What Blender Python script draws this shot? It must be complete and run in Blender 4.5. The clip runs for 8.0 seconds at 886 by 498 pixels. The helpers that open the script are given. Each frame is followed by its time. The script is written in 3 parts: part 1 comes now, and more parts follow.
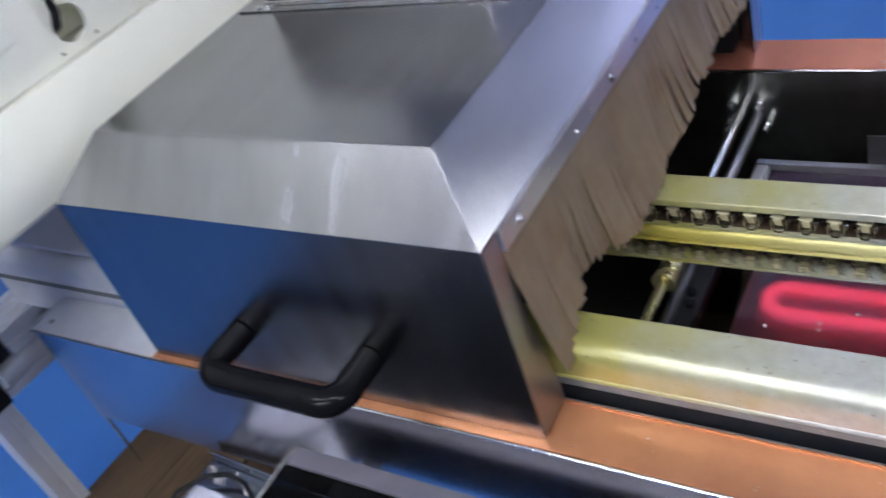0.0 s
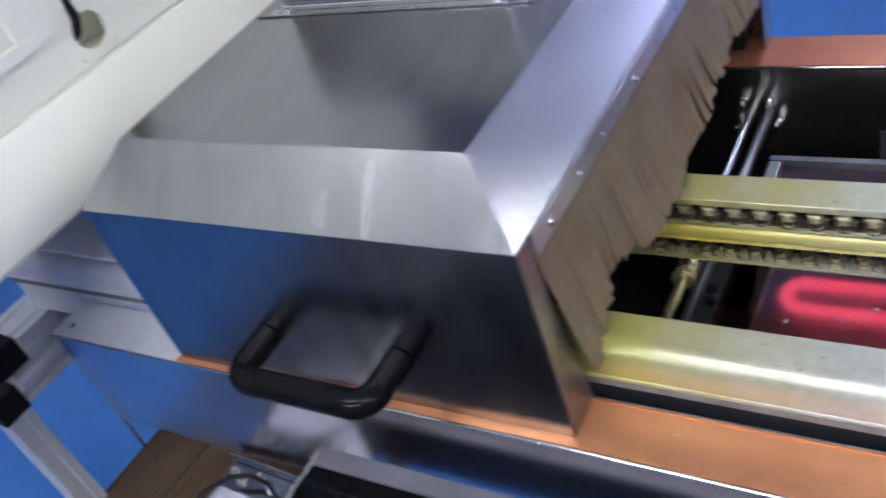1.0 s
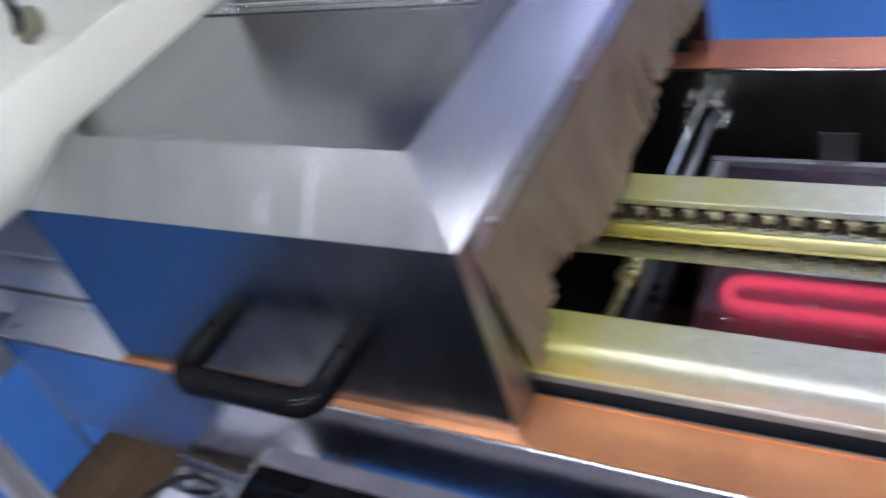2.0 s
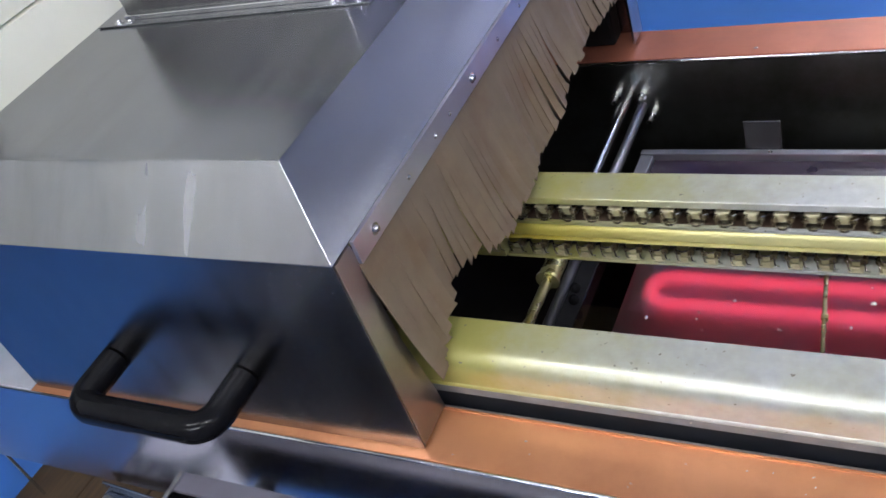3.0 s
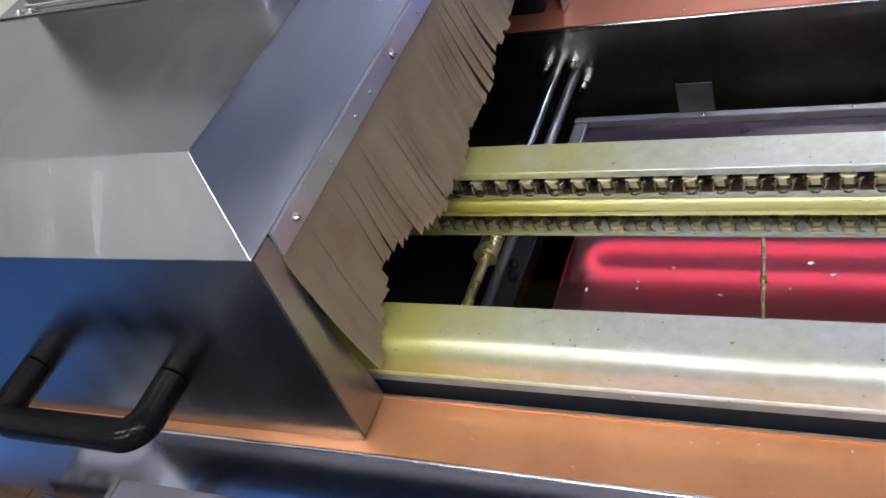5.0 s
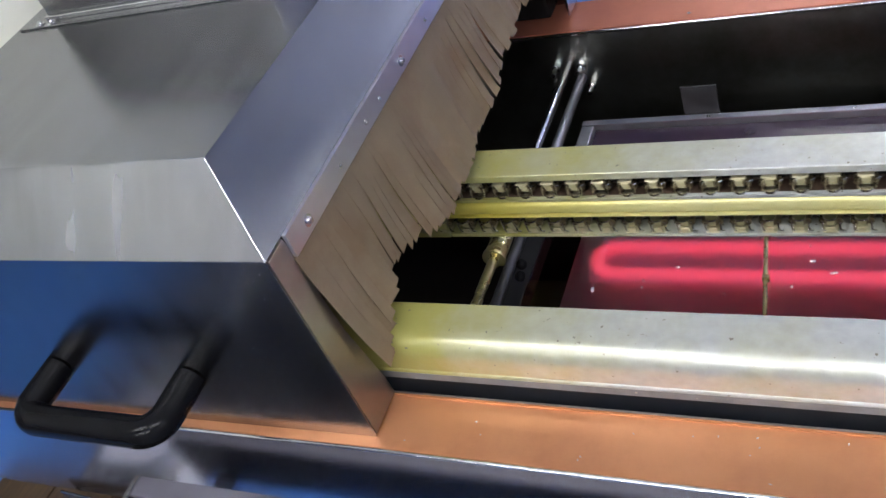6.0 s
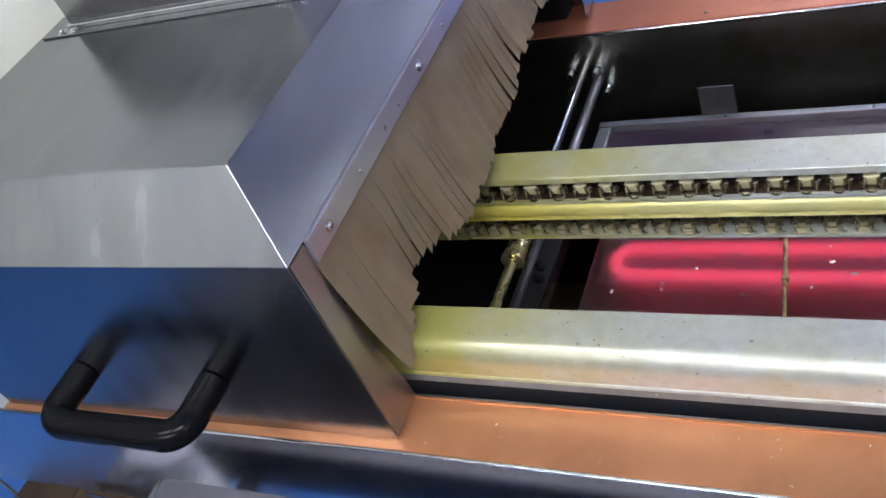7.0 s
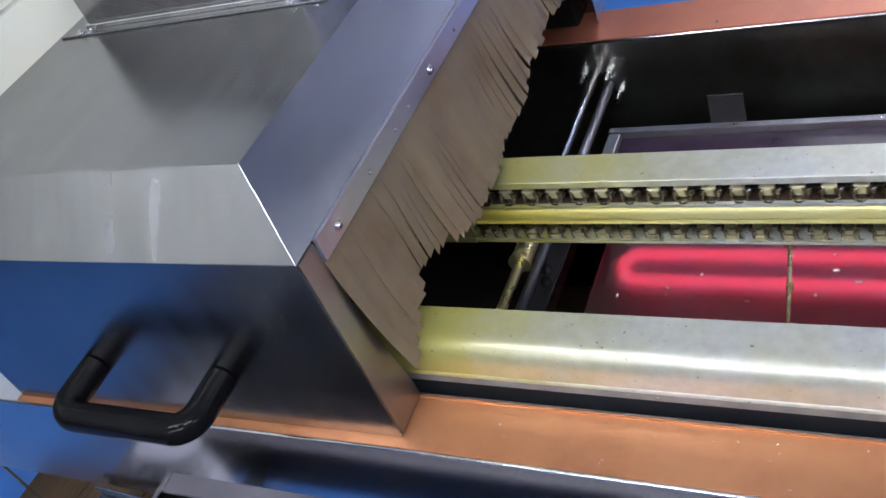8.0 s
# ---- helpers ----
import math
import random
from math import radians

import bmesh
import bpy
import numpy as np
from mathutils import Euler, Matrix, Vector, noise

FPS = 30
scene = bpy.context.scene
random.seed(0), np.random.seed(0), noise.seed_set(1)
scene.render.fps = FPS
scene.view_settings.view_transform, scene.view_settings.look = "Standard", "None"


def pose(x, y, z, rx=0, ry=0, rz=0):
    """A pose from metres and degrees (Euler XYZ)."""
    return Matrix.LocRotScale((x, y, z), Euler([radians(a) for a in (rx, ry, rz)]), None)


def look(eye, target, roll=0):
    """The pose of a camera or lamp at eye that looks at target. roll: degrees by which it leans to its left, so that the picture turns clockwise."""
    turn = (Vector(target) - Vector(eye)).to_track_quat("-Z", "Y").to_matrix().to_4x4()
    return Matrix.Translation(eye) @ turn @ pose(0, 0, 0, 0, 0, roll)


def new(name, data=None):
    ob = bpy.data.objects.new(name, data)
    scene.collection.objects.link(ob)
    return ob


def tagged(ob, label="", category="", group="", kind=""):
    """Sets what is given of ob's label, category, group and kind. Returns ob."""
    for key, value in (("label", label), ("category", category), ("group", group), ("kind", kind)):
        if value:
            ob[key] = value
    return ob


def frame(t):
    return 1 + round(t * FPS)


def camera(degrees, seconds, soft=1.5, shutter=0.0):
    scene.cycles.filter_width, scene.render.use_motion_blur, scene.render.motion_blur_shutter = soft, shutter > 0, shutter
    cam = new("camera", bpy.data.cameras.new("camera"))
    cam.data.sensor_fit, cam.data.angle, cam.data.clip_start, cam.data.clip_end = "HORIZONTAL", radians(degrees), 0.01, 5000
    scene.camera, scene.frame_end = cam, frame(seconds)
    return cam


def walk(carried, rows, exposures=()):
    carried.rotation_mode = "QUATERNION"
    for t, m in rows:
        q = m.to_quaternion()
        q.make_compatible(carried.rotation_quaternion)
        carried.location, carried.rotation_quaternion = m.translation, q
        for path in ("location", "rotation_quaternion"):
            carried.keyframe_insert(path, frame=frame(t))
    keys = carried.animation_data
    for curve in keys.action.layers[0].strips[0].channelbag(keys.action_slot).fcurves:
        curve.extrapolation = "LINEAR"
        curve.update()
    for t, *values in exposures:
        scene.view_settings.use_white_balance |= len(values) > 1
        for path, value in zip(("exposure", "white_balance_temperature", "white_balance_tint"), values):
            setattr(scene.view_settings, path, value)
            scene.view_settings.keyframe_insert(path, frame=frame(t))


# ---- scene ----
cam = camera(51.6, 8.0, shutter=0.8)
PATH = [
    (0, (0.26, -0.286, 0.453), (-0.876, 0.856, -0.732), -21.0),
    (0.5, (0.264, -0.275, 0.443), (-0.801, 0.897, -0.778), -20.3),
    (1, (0.245, -0.298, 0.468), (-0.878, 0.843, -0.731), -21.6),
    (1.5, (0.228, -0.317, 0.477), (-0.925, 0.806, -0.71), -21.8),
    (2, (0.256, -0.295, 0.466), (-0.796, 0.887, -0.757), -19.9),
    (2.2, (0.271, -0.278, 0.456), (-0.701, 0.944, -0.793), -18.5),
    (3.3, (0.292, -0.25, 0.434), (-0.742, 0.946, -0.791), -23.0),
    (3.5, (0.291, -0.245, 0.429), (-0.695, 0.964, -0.823), -22.6),
    (4, (0.29, -0.234, 0.417), (-0.628, 0.984, -0.877), -22.1),
    (4.5, (0.289, -0.231, 0.42), (-0.63, 0.978, -0.881), -22.8),
    (6, (0.304, -0.243, 0.434), (-0.655, 0.956, -0.848), -24.4),
    (6.5, (0.303, -0.244, 0.436), (-0.668, 0.95, -0.841), -24.8),
    (7, (0.304, -0.244, 0.439), (-0.686, 0.941, -0.833), -25.6),
    (7.5, (0.308, -0.248, 0.441), (-0.687, 0.942, -0.821), -25.1),
    (8, (0.311, -0.249, 0.442), (-0.702, 0.932, -0.814), -25.1),
]
walk(cam, [(t, look(e, a, r)) for t, e, a, r in PATH], [(0, 0.09, 6060, 14), (2.2, 0.09, 6060, 14), (3.5, 0.15, 6350, 12), (4.5, 0.2, 6500, 11), (8, 0.12, 6150, 12)])
# unseen ceiling fixtures, added and placed for the highlights on the metal
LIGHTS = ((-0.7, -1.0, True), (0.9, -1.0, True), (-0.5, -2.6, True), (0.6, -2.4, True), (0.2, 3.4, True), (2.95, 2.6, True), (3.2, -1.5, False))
CABLE_HOLE = (0.098, 0.241, 0.0155)
PANEL_Y, PANEL_Z = 0.036, 0.264
UPPER_PHASE, LOWER_PHASE = 0.0049, 0.0087
CABLE_LINE = [(-0.410, -0.160, -0.296), (-0.402, -0.130, -0.22), (-0.390, -0.100, -0.155), (-0.376, -0.076, -0.134), (-0.356, -0.054, -0.130), (-0.335, -0.046, -0.129), (-0.312, -0.047, -0.130), (-0.290, -0.058, -0.133),
              (-0.276, -0.085, -0.140), (-0.268, -0.118, -0.142), (-0.265, -0.140, -0.175), (-0.265, -0.148, -0.30)]

# ---- light ----
world = bpy.data.worlds.new("room_air")
scene.world = world
world.use_nodes = True
world.node_tree.nodes["Background"].inputs[0].default_value = (0.62, 0.68, 0.85, 1)
world.node_tree.nodes["Background"].inputs[1].default_value = 0.05


# ---- materials ----
def material(name, base, rough=0.5, metal=0.0, vary=0.12, scale=30.0, bump=0.0, bump_scale=200.0, stretch=(1, 1, 1),
             rough_vary=0.08, stain=None, stain_amount=0.0, stain_scale=8.0, coat=0.0, stain_x=None, specks=None, own=False, detail=6):
    m = bpy.data.materials.new(name)
    m.use_nodes = True
    nt = m.node_tree
    bsdf = nt.nodes["Principled BSDF"]
    co = nt.nodes.new("ShaderNodeTexCoord")
    mp = nt.nodes.new("ShaderNodeMapping")
    mp.inputs["Scale"].default_value = stretch
    src = co.outputs["Object"]
    if own == "world":
        src = nt.nodes.new("ShaderNodeNewGeometry").outputs["Position"]
    nt.links.new(src, mp.inputs["Vector"])
    if own is True:
        # each piece takes its own patch of the pattern
        info = nt.nodes.new("ShaderNodeObjectInfo")
        mul = nt.nodes.new("ShaderNodeMath")
        mul.operation = "MULTIPLY"
        mul.inputs[1].default_value = 7.0
        nt.links.new(info.outputs["Random"], mul.inputs[0])
        nt.links.new(mul.outputs[0], mp.inputs["Location"])
    n1 = nt.nodes.new("ShaderNodeTexNoise")
    n1.inputs["Scale"].default_value = scale
    n1.inputs["Detail"].default_value = detail
    nt.links.new(mp.outputs["Vector"], n1.inputs["Vector"])
    ramp = nt.nodes.new("ShaderNodeValToRGB")
    ramp.color_ramp.elements[0].position = 0.3
    ramp.color_ramp.elements[1].position = 0.7
    ramp.color_ramp.elements[0].color = (*[c * (1 - vary) for c in base], 1)
    ramp.color_ramp.elements[1].color = (*[min(1, c * (1 + vary)) for c in base], 1)
    nt.links.new(n1.outputs["Fac"], ramp.inputs["Fac"])
    colour = ramp.outputs["Color"]
    if stain:
        n2 = nt.nodes.new("ShaderNodeTexNoise")
        n2.inputs["Scale"].default_value = stain_scale
        n2.inputs["Detail"].default_value = 8
        n2.inputs["Roughness"].default_value = 0.65
        nt.links.new(mp.outputs["Vector"] if own else co.outputs["Object"], n2.inputs["Vector"])
        r2 = nt.nodes.new("ShaderNodeValToRGB")
        r2.color_ramp.elements[0].position = 0.45
        r2.color_ramp.elements[1].position = 0.72
        r2.color_ramp.elements[0].color = (0, 0, 0, 1)
        r2.color_ramp.elements[1].color = (stain_amount,) * 3 + (1,)
        nt.links.new(n2.outputs["Fac"], r2.inputs["Fac"])
        fac = r2.outputs["Color"]
        if stain_x:
            # flux residue, thickest beside the curtain
            sep = nt.nodes.new("ShaderNodeSeparateXYZ")
            nt.links.new(co.outputs["Object"], sep.inputs[0])
            xr = nt.nodes.new("ShaderNodeMapRange")
            xr.interpolation_type = "SMOOTHSTEP"
            xr.inputs["From Min"].default_value, xr.inputs["From Max"].default_value = stain_x
            xr.inputs["To Min"].default_value, xr.inputs["To Max"].default_value = 1.0, 0.0
            nt.links.new(sep.outputs["X"], xr.inputs["Value"])
            ad = nt.nodes.new("ShaderNodeMath")
            ad.operation = "MULTIPLY_ADD"
            ad.use_clamp = True
            nt.links.new(xr.outputs["Result"], ad.inputs[0])
            ad.inputs[1].default_value = stain_amount
            sc = nt.nodes.new("ShaderNodeMath")
            sc.operation = "MULTIPLY"
            sc.inputs[1].default_value = 0.55
            nt.links.new(r2.outputs["Color"], sc.inputs[0])
            nt.links.new(sc.outputs[0], ad.inputs[2])
            fac = ad.outputs[0]
        mix = nt.nodes.new("ShaderNodeMix")
        mix.data_type = "RGBA"
        nt.links.new(fac, mix.inputs[0])
        nt.links.new(colour, mix.inputs[6])
        mix.inputs[7].default_value = (*stain, 1)
        colour = mix.outputs[2]
    if specks:
        n4 = nt.nodes.new("ShaderNodeTexNoise")
        n4.inputs["Scale"].default_value = 280
        n4.inputs["Detail"].default_value = 2
        nt.links.new(co.outputs["Object"], n4.inputs["Vector"])
        r4 = nt.nodes.new("ShaderNodeValToRGB")
        r4.color_ramp.elements[0].position, r4.color_ramp.elements[1].position = 0.71, 0.74
        nt.links.new(n4.outputs["Fac"], r4.inputs["Fac"])
        mx = nt.nodes.new("ShaderNodeMix")
        mx.data_type = "RGBA"
        nt.links.new(r4.outputs["Color"], mx.inputs[0])
        nt.links.new(colour, mx.inputs[6])
        mx.inputs[7].default_value = (*specks, 1)
        colour = mx.outputs[2]
    nt.links.new(colour, bsdf.inputs["Base Color"])
    mr = nt.nodes.new("ShaderNodeMapRange")
    mr.inputs["To Min"].default_value = max(0.02, rough - rough_vary)
    mr.inputs["To Max"].default_value = min(1, rough + rough_vary)
    nt.links.new(n1.outputs["Fac"], mr.inputs["Value"])
    nt.links.new(mr.outputs["Result"], bsdf.inputs["Roughness"])
    bsdf.inputs["Metallic"].default_value = metal
    bsdf.inputs["Coat Weight"].default_value = coat
    if bump:
        n3 = nt.nodes.new("ShaderNodeTexNoise")
        n3.inputs["Scale"].default_value = bump_scale
        n3.inputs["Detail"].default_value = 4
        nt.links.new(mp.outputs["Vector"], n3.inputs["Vector"])
        bp = nt.nodes.new("ShaderNodeBump")
        bp.inputs["Strength"].default_value = bump
        bp.inputs["Distance"].default_value = 0.001
        nt.links.new(n3.outputs["Fac"], bp.inputs["Height"])
        nt.links.new(bp.outputs["Normal"], bsdf.inputs["Normal"])
    return m


def glow(name, colour, strength):
    m = bpy.data.materials.new(name)
    m.use_nodes = True
    b = m.node_tree.nodes["Principled BSDF"]
    b.inputs["Base Color"].default_value = (*colour, 1)
    b.inputs["Emission Color"].default_value = (*colour, 1)
    b.inputs["Emission Strength"].default_value = strength
    return m


def glass(name, colour, rough, ior=1.46):
    m = bpy.data.materials.new(name)
    m.use_nodes = True
    b = m.node_tree.nodes["Principled BSDF"]
    b.inputs["Base Color"].default_value = (*colour, 1)
    b.inputs["Transmission Weight"].default_value = 1.0
    b.inputs["Roughness"].default_value = rough
    b.inputs["IOR"].default_value = ior
    return m


STEEL = material("brushed_steel", (0.30, 0.30, 0.312), 0.235, 1.0, 0.09, 9, 0.03, 30, (6.0, 0.8, 0.8), 0.07,
                 (0.26, 0.255, 0.25), 0.5, 5, detail=2)


def smear(m, light, scale, stretch, amount):
    """Wiped streaks, lighter and duller than the sheet."""
    nt = m.node_tree
    bsdf = nt.nodes["Principled BSDF"]
    co = nt.nodes.new("ShaderNodeTexCoord")
    mp = nt.nodes.new("ShaderNodeMapping")
    mp.inputs["Scale"].default_value = stretch
    nt.links.new(co.outputs["Object"], mp.inputs["Vector"])
    n = nt.nodes.new("ShaderNodeTexNoise")
    n.inputs["Scale"].default_value = scale
    n.inputs["Detail"].default_value = 4
    n.inputs["Roughness"].default_value = 0.6
    n.inputs["Distortion"].default_value = 0.4
    nt.links.new(mp.outputs["Vector"], n.inputs["Vector"])
    r = nt.nodes.new("ShaderNodeMapRange")
    r.interpolation_type = "SMOOTHSTEP"
    r.inputs["From Min"].default_value, r.inputs["From Max"].default_value = 0.34, 0.86
    r.inputs["To Max"].default_value = amount
    nt.links.new(n.outputs["Fac"], r.inputs["Value"])
    # only where hands wipe it: the sloping front band
    sep = nt.nodes.new("ShaderNodeSeparateXYZ")
    nt.links.new(co.outputs["Object"], sep.inputs[0])
    fac = r.outputs["Result"]
    for axis, lo, hi in (("Z", 0.152, 0.160), ("Y", 0.045, 0.032), ("X", -0.34, -0.24)):
        band = nt.nodes.new("ShaderNodeMapRange")
        band.interpolation_type = "SMOOTHSTEP"
        band.inputs["From Min"].default_value, band.inputs["From Max"].default_value = min(lo, hi), max(lo, hi)
        if hi < lo:
            band.inputs["To Min"].default_value, band.inputs["To Max"].default_value = 1.0, 0.0
        nt.links.new(sep.outputs[axis], band.inputs["Value"])
        mul = nt.nodes.new("ShaderNodeMath")
        mul.operation = "MULTIPLY"
        nt.links.new(fac, mul.inputs[0])
        nt.links.new(band.outputs["Result"], mul.inputs[1])
        fac = mul.outputs[0]
    mix = nt.nodes.new("ShaderNodeMix")
    mix.data_type = "RGBA"
    nt.links.new(fac, mix.inputs[0])
    nt.links.new(bsdf.inputs["Base Color"].links[0].from_socket, mix.inputs[6])
    mix.inputs[7].default_value = (*light, 1)
    nt.links.new(mix.outputs[2], bsdf.inputs["Base Color"])
    add = nt.nodes.new("ShaderNodeMath")
    add.operation = "MULTIPLY_ADD"
    add.inputs[1].default_value = 0.12
    nt.links.new(fac, add.inputs[0])
    nt.links.new(bsdf.inputs["Roughness"].links[0].from_socket, add.inputs[2])
    nt.links.new(add.outputs[0], bsdf.inputs["Roughness"])


smear(STEEL, (0.47, 0.47, 0.48), 24, (1.5, 0.6, 0.6), 0.28)
STEEL_ROUGH = material("dull_steel", (0.36, 0.34, 0.33), 0.42, 1.0, 0.12, 20, 0.05, 80)
STRIP = material("satin_steel", (0.58, 0.57, 0.62), 0.40, 0.9, 0.08, 30, 0.03, 200)
STEEL_BRIGHT = material("bright_steel", (0.66, 0.66, 0.67), 0.2, 1.0, 0.08, 40)
# olive patches: stains, and the far wall's mottled reflection put into the colour
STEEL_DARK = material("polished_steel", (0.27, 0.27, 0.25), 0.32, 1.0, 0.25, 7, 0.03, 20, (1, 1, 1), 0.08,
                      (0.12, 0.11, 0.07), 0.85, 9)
APRON = material("front_panel_steel", (0.58, 0.57, 0.60), 0.22, 1.0, 0.1, 6, 0.04, 10, (1, 1, 1), 0.05)
ALU = material("anodised_aluminium", (0.38, 0.385, 0.365), 0.34, 0.25, 0.10, 130, 0.08, 420, (1, 1, 1), 0.06,
               (0.31, 0.29, 0.08), 0.85, 14, stain_x=(0.0, 0.20), specks=(0.16, 0.14, 0.10))
ALU.node_tree.nodes["Principled BSDF"].inputs["Coat Weight"].default_value = 0.6
ALU.node_tree.nodes["Principled BSDF"].inputs["Coat Roughness"].default_value = 0.25
ALU_CLEAN = material("aluminium_extrusion", (0.72, 0.72, 0.76), 0.36, 0.45, 0.05, 50)
COPPER = material("orange_coated_steel", (0.58, 0.26, 0.125), 0.33, 0.55, 0.10, 9, 0.04, 150, (1, 1, 1), 0.09,
                  (0.42, 0.165, 0.08), 0.7, 13)
# far rim's copy of the orange coating, its darker look at a low angle painted in
COPPER_SHADED = material("orange_coated_steel_shaded", (0.42, 0.145, 0.085), 0.42, 0.35, 0.12, 9, 0.04, 150, (1, 1, 1), 0.08, (0.28, 0.09, 0.06), 0.6, 13)
YELLOW = material("yellowed_guide", (0.60, 0.56, 0.28), 0.48, 0.35, 0.06, 30, 0.0, 200, (1, 1, 1), 0.05,
                  (0.50, 0.42, 0.06), 0.8, 9, stain_x=(0.0, 0.2))
CHAIN = material("oiled_chain_steel", (0.11, 0.085, 0.045), 0.28, 0.7, 0.3, 140)
TAB = material("bright_chain_steel", (0.34, 0.31, 0.20), 0.36, 0.35, 0.15, 160, stain=(0.24, 0.20, 0.06), stain_amount=0.6, stain_scale=60)
ROD = material("yellow_passivated_steel", (0.46, 0.41, 0.20), 0.28, 0.85, 0.15, 60)
BLACK = material("black_plastic", (0.005, 0.005, 0.006), 0.15, 0.0, 0.2, 40, 0.0, 500, rough_vary=0.03)
BLACK.node_tree.nodes["Principled BSDF"].inputs["Specular IOR Level"].default_value = 0.07
RUBBER = material("black_rubber", (0.008, 0.008, 0.009), 0.6, 0.0, 0.3, 60)
RUBBER.node_tree.nodes["Principled BSDF"].inputs["Specular IOR Level"].default_value = 0.2
CLOTH = material("glass_fibre_cloth", (0.175, 0.128, 0.078), 0.55, 0.0, 0.10, 35, 0.15, 1600, (1, 1, 1), 0.08,
                 (0.13, 0.075, 0.035), 0.8, 26, own="world")
MAT = material("dark_grey_rubber", (0.060, 0.062, 0.068), 0.5, 0.0, 0.2, 14, 0.1, 90)
CREAM = material("cream_powder_coat", (0.88, 0.87, 0.74), 0.40, 0.0, 0.03, 12, 0.03, 300, (1, 1, 1), 0.05,
                 (0.70, 0.68, 0.58), 0.35, 6)
BLUE = material("blue_floor_paint", (0.055, 0.175, 0.50), 0.33, 0.0, 0.15, 3, 0.05, 60, (1, 1, 1), 0.08,
                (0.07, 0.20, 0.50), 0.6, 1.7)
WOOD = material("dark_plywood", (0.075, 0.046, 0.022), 0.55, 0.0, 0.35, 20, 0.2, 60, (8, 0.7, 1), 0.1, own=True)
PALE = material("pale_grey_enamel", (0.55, 0.55, 0.62), 0.35, 0.1, 0.05, 20, 0.03, 200)
BOARD = material("insulation_board", (0.12, 0.095, 0.105), 0.85, 0.0, 0.2, 40, 0.2, 200)
# near black: the deep shade inside the trough is put into the colour
SHADE_BLACK = material("shade_black_steel", (0.012, 0.011, 0.010), 0.6, 0.0, 0.3, 20)
SHADE_BLACK.node_tree.nodes["Principled BSDF"].inputs["Specular IOR Level"].default_value = 0.1
SLATE = material("slate_grey_steel", (0.17, 0.18, 0.18), 0.45, 0.3, 0.2, 60, 0.05, 300, specks=(0.35, 0.33, 0.28))
TRAY_GREY = material("dark_grey_tray_enamel", (0.085, 0.08, 0.10), 0.45, 0.0, 0.15, 20, 0.05, 120)
DARK_PLATE = material("dark_steel_plate", (0.045, 0.045, 0.048), 0.45, 0.6, 0.2, 30)
BROWN = material("chain_gap_brown", (0.055, 0.032, 0.020), 0.5, 0.2, 0.3, 90)
WALL = material("grey_wall_paint", (0.13, 0.13, 0.15), 0.7, 0.0, 0.05, 2)
CEIL = material("ceiling_paint", (0.52, 0.52, 0.52), 0.8, 0.0, 0.04, 2)
BITS = material("solder_crumbs", (0.85, 0.83, 0.80), 0.25, 0.4, 0.1, 200)
FRAME = material("grey_frame_steel", (0.30, 0.30, 0.34), 0.35, 0.8, 0.1, 30)
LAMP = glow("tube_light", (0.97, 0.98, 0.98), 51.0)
# glow of the sheet behind the added window
SKY = glow("daylight", (0.64, 0.68, 1.0), 6.5)
HEAT = glow("red_hot_element", (1.0, 0.115, 0.175), 1.85)
QUARTZ = glass("dark_quartz_glass", (0.78, 0.66, 0.70), 0.03, 1.7)
PANEL = material("dark_glass_stand_in", (0.030, 0.016, 0.030), 0.16, 0.0, 0.2, 20)
FROST = glass("frosted_quartz", (0.80, 0.62, 0.66), 0.50)


# ---- building helpers ----
def part(name, bm, mat, parent=None, label="", smooth=False):
    me = bpy.data.meshes.new(name)
    bmesh.ops.recalc_face_normals(bm, faces=bm.faces)
    bm.to_mesh(me)
    bm.free()
    me.materials.append(mat)
    if smooth:
        me.shade_smooth()
        me.set_sharp_from_angle(angle=radians(35))
    ob = new(name, me)
    if parent:
        ob.parent = parent
    if label:
        ob["label"] = label
    return ob


def share(name, mesh, parent, m=None):
    ob = new(name, mesh)
    ob.parent = parent
    if m is not None:
        ob.matrix_basis = m
    return ob


def box(x0, x1, y0, y1, z0, z1, bevel=0.0, bm=None, segments=2):
    bm = bm or bmesh.new()
    got = bmesh.ops.create_cube(bm, size=1, matrix=Matrix.LocRotScale(
        ((x0 + x1) / 2, (y0 + y1) / 2, (z0 + z1) / 2), None, (x1 - x0, y1 - y0, z1 - z0)))
    if bevel:
        edges = {e for v in got["verts"] for e in v.link_edges}
        bmesh.ops.bevel(bm, geom=list(edges), offset=bevel, segments=segments, profile=0.6, affect="EDGES")
    return bm


def rod(a, b, r, bm=None, n=16, r2=None):
    bm = bm or bmesh.new()
    a, b = Vector(a), Vector(b)
    q = (b - a).to_track_quat("Z", "Y")
    bmesh.ops.create_cone(bm, cap_ends=True, segments=n, radius1=r, radius2=r if r2 is None else r2, depth=(b - a).length,
                          matrix=Matrix.LocRotScale((a + b) / 2, q, None))
    return bm


def lathe(profile, n=16, m=Matrix()):
    """profile: (radius, height) from bottom to top, about z."""
    bm = bmesh.new()
    rings = []
    for r, h in profile:
        rings.append([bm.verts.new(m @ Vector((r * math.cos(2 * math.pi * i / n), r * math.sin(2 * math.pi * i / n), h)))
                      for i in range(n)])
    for a, b in zip(rings, rings[1:]):
        for i in range(n):
            bm.faces.new((a[i], a[(i + 1) % n], b[(i + 1) % n], b[i]))
    bm.faces.new(rings[0][::-1])
    bm.faces.new(rings[-1])
    return bm


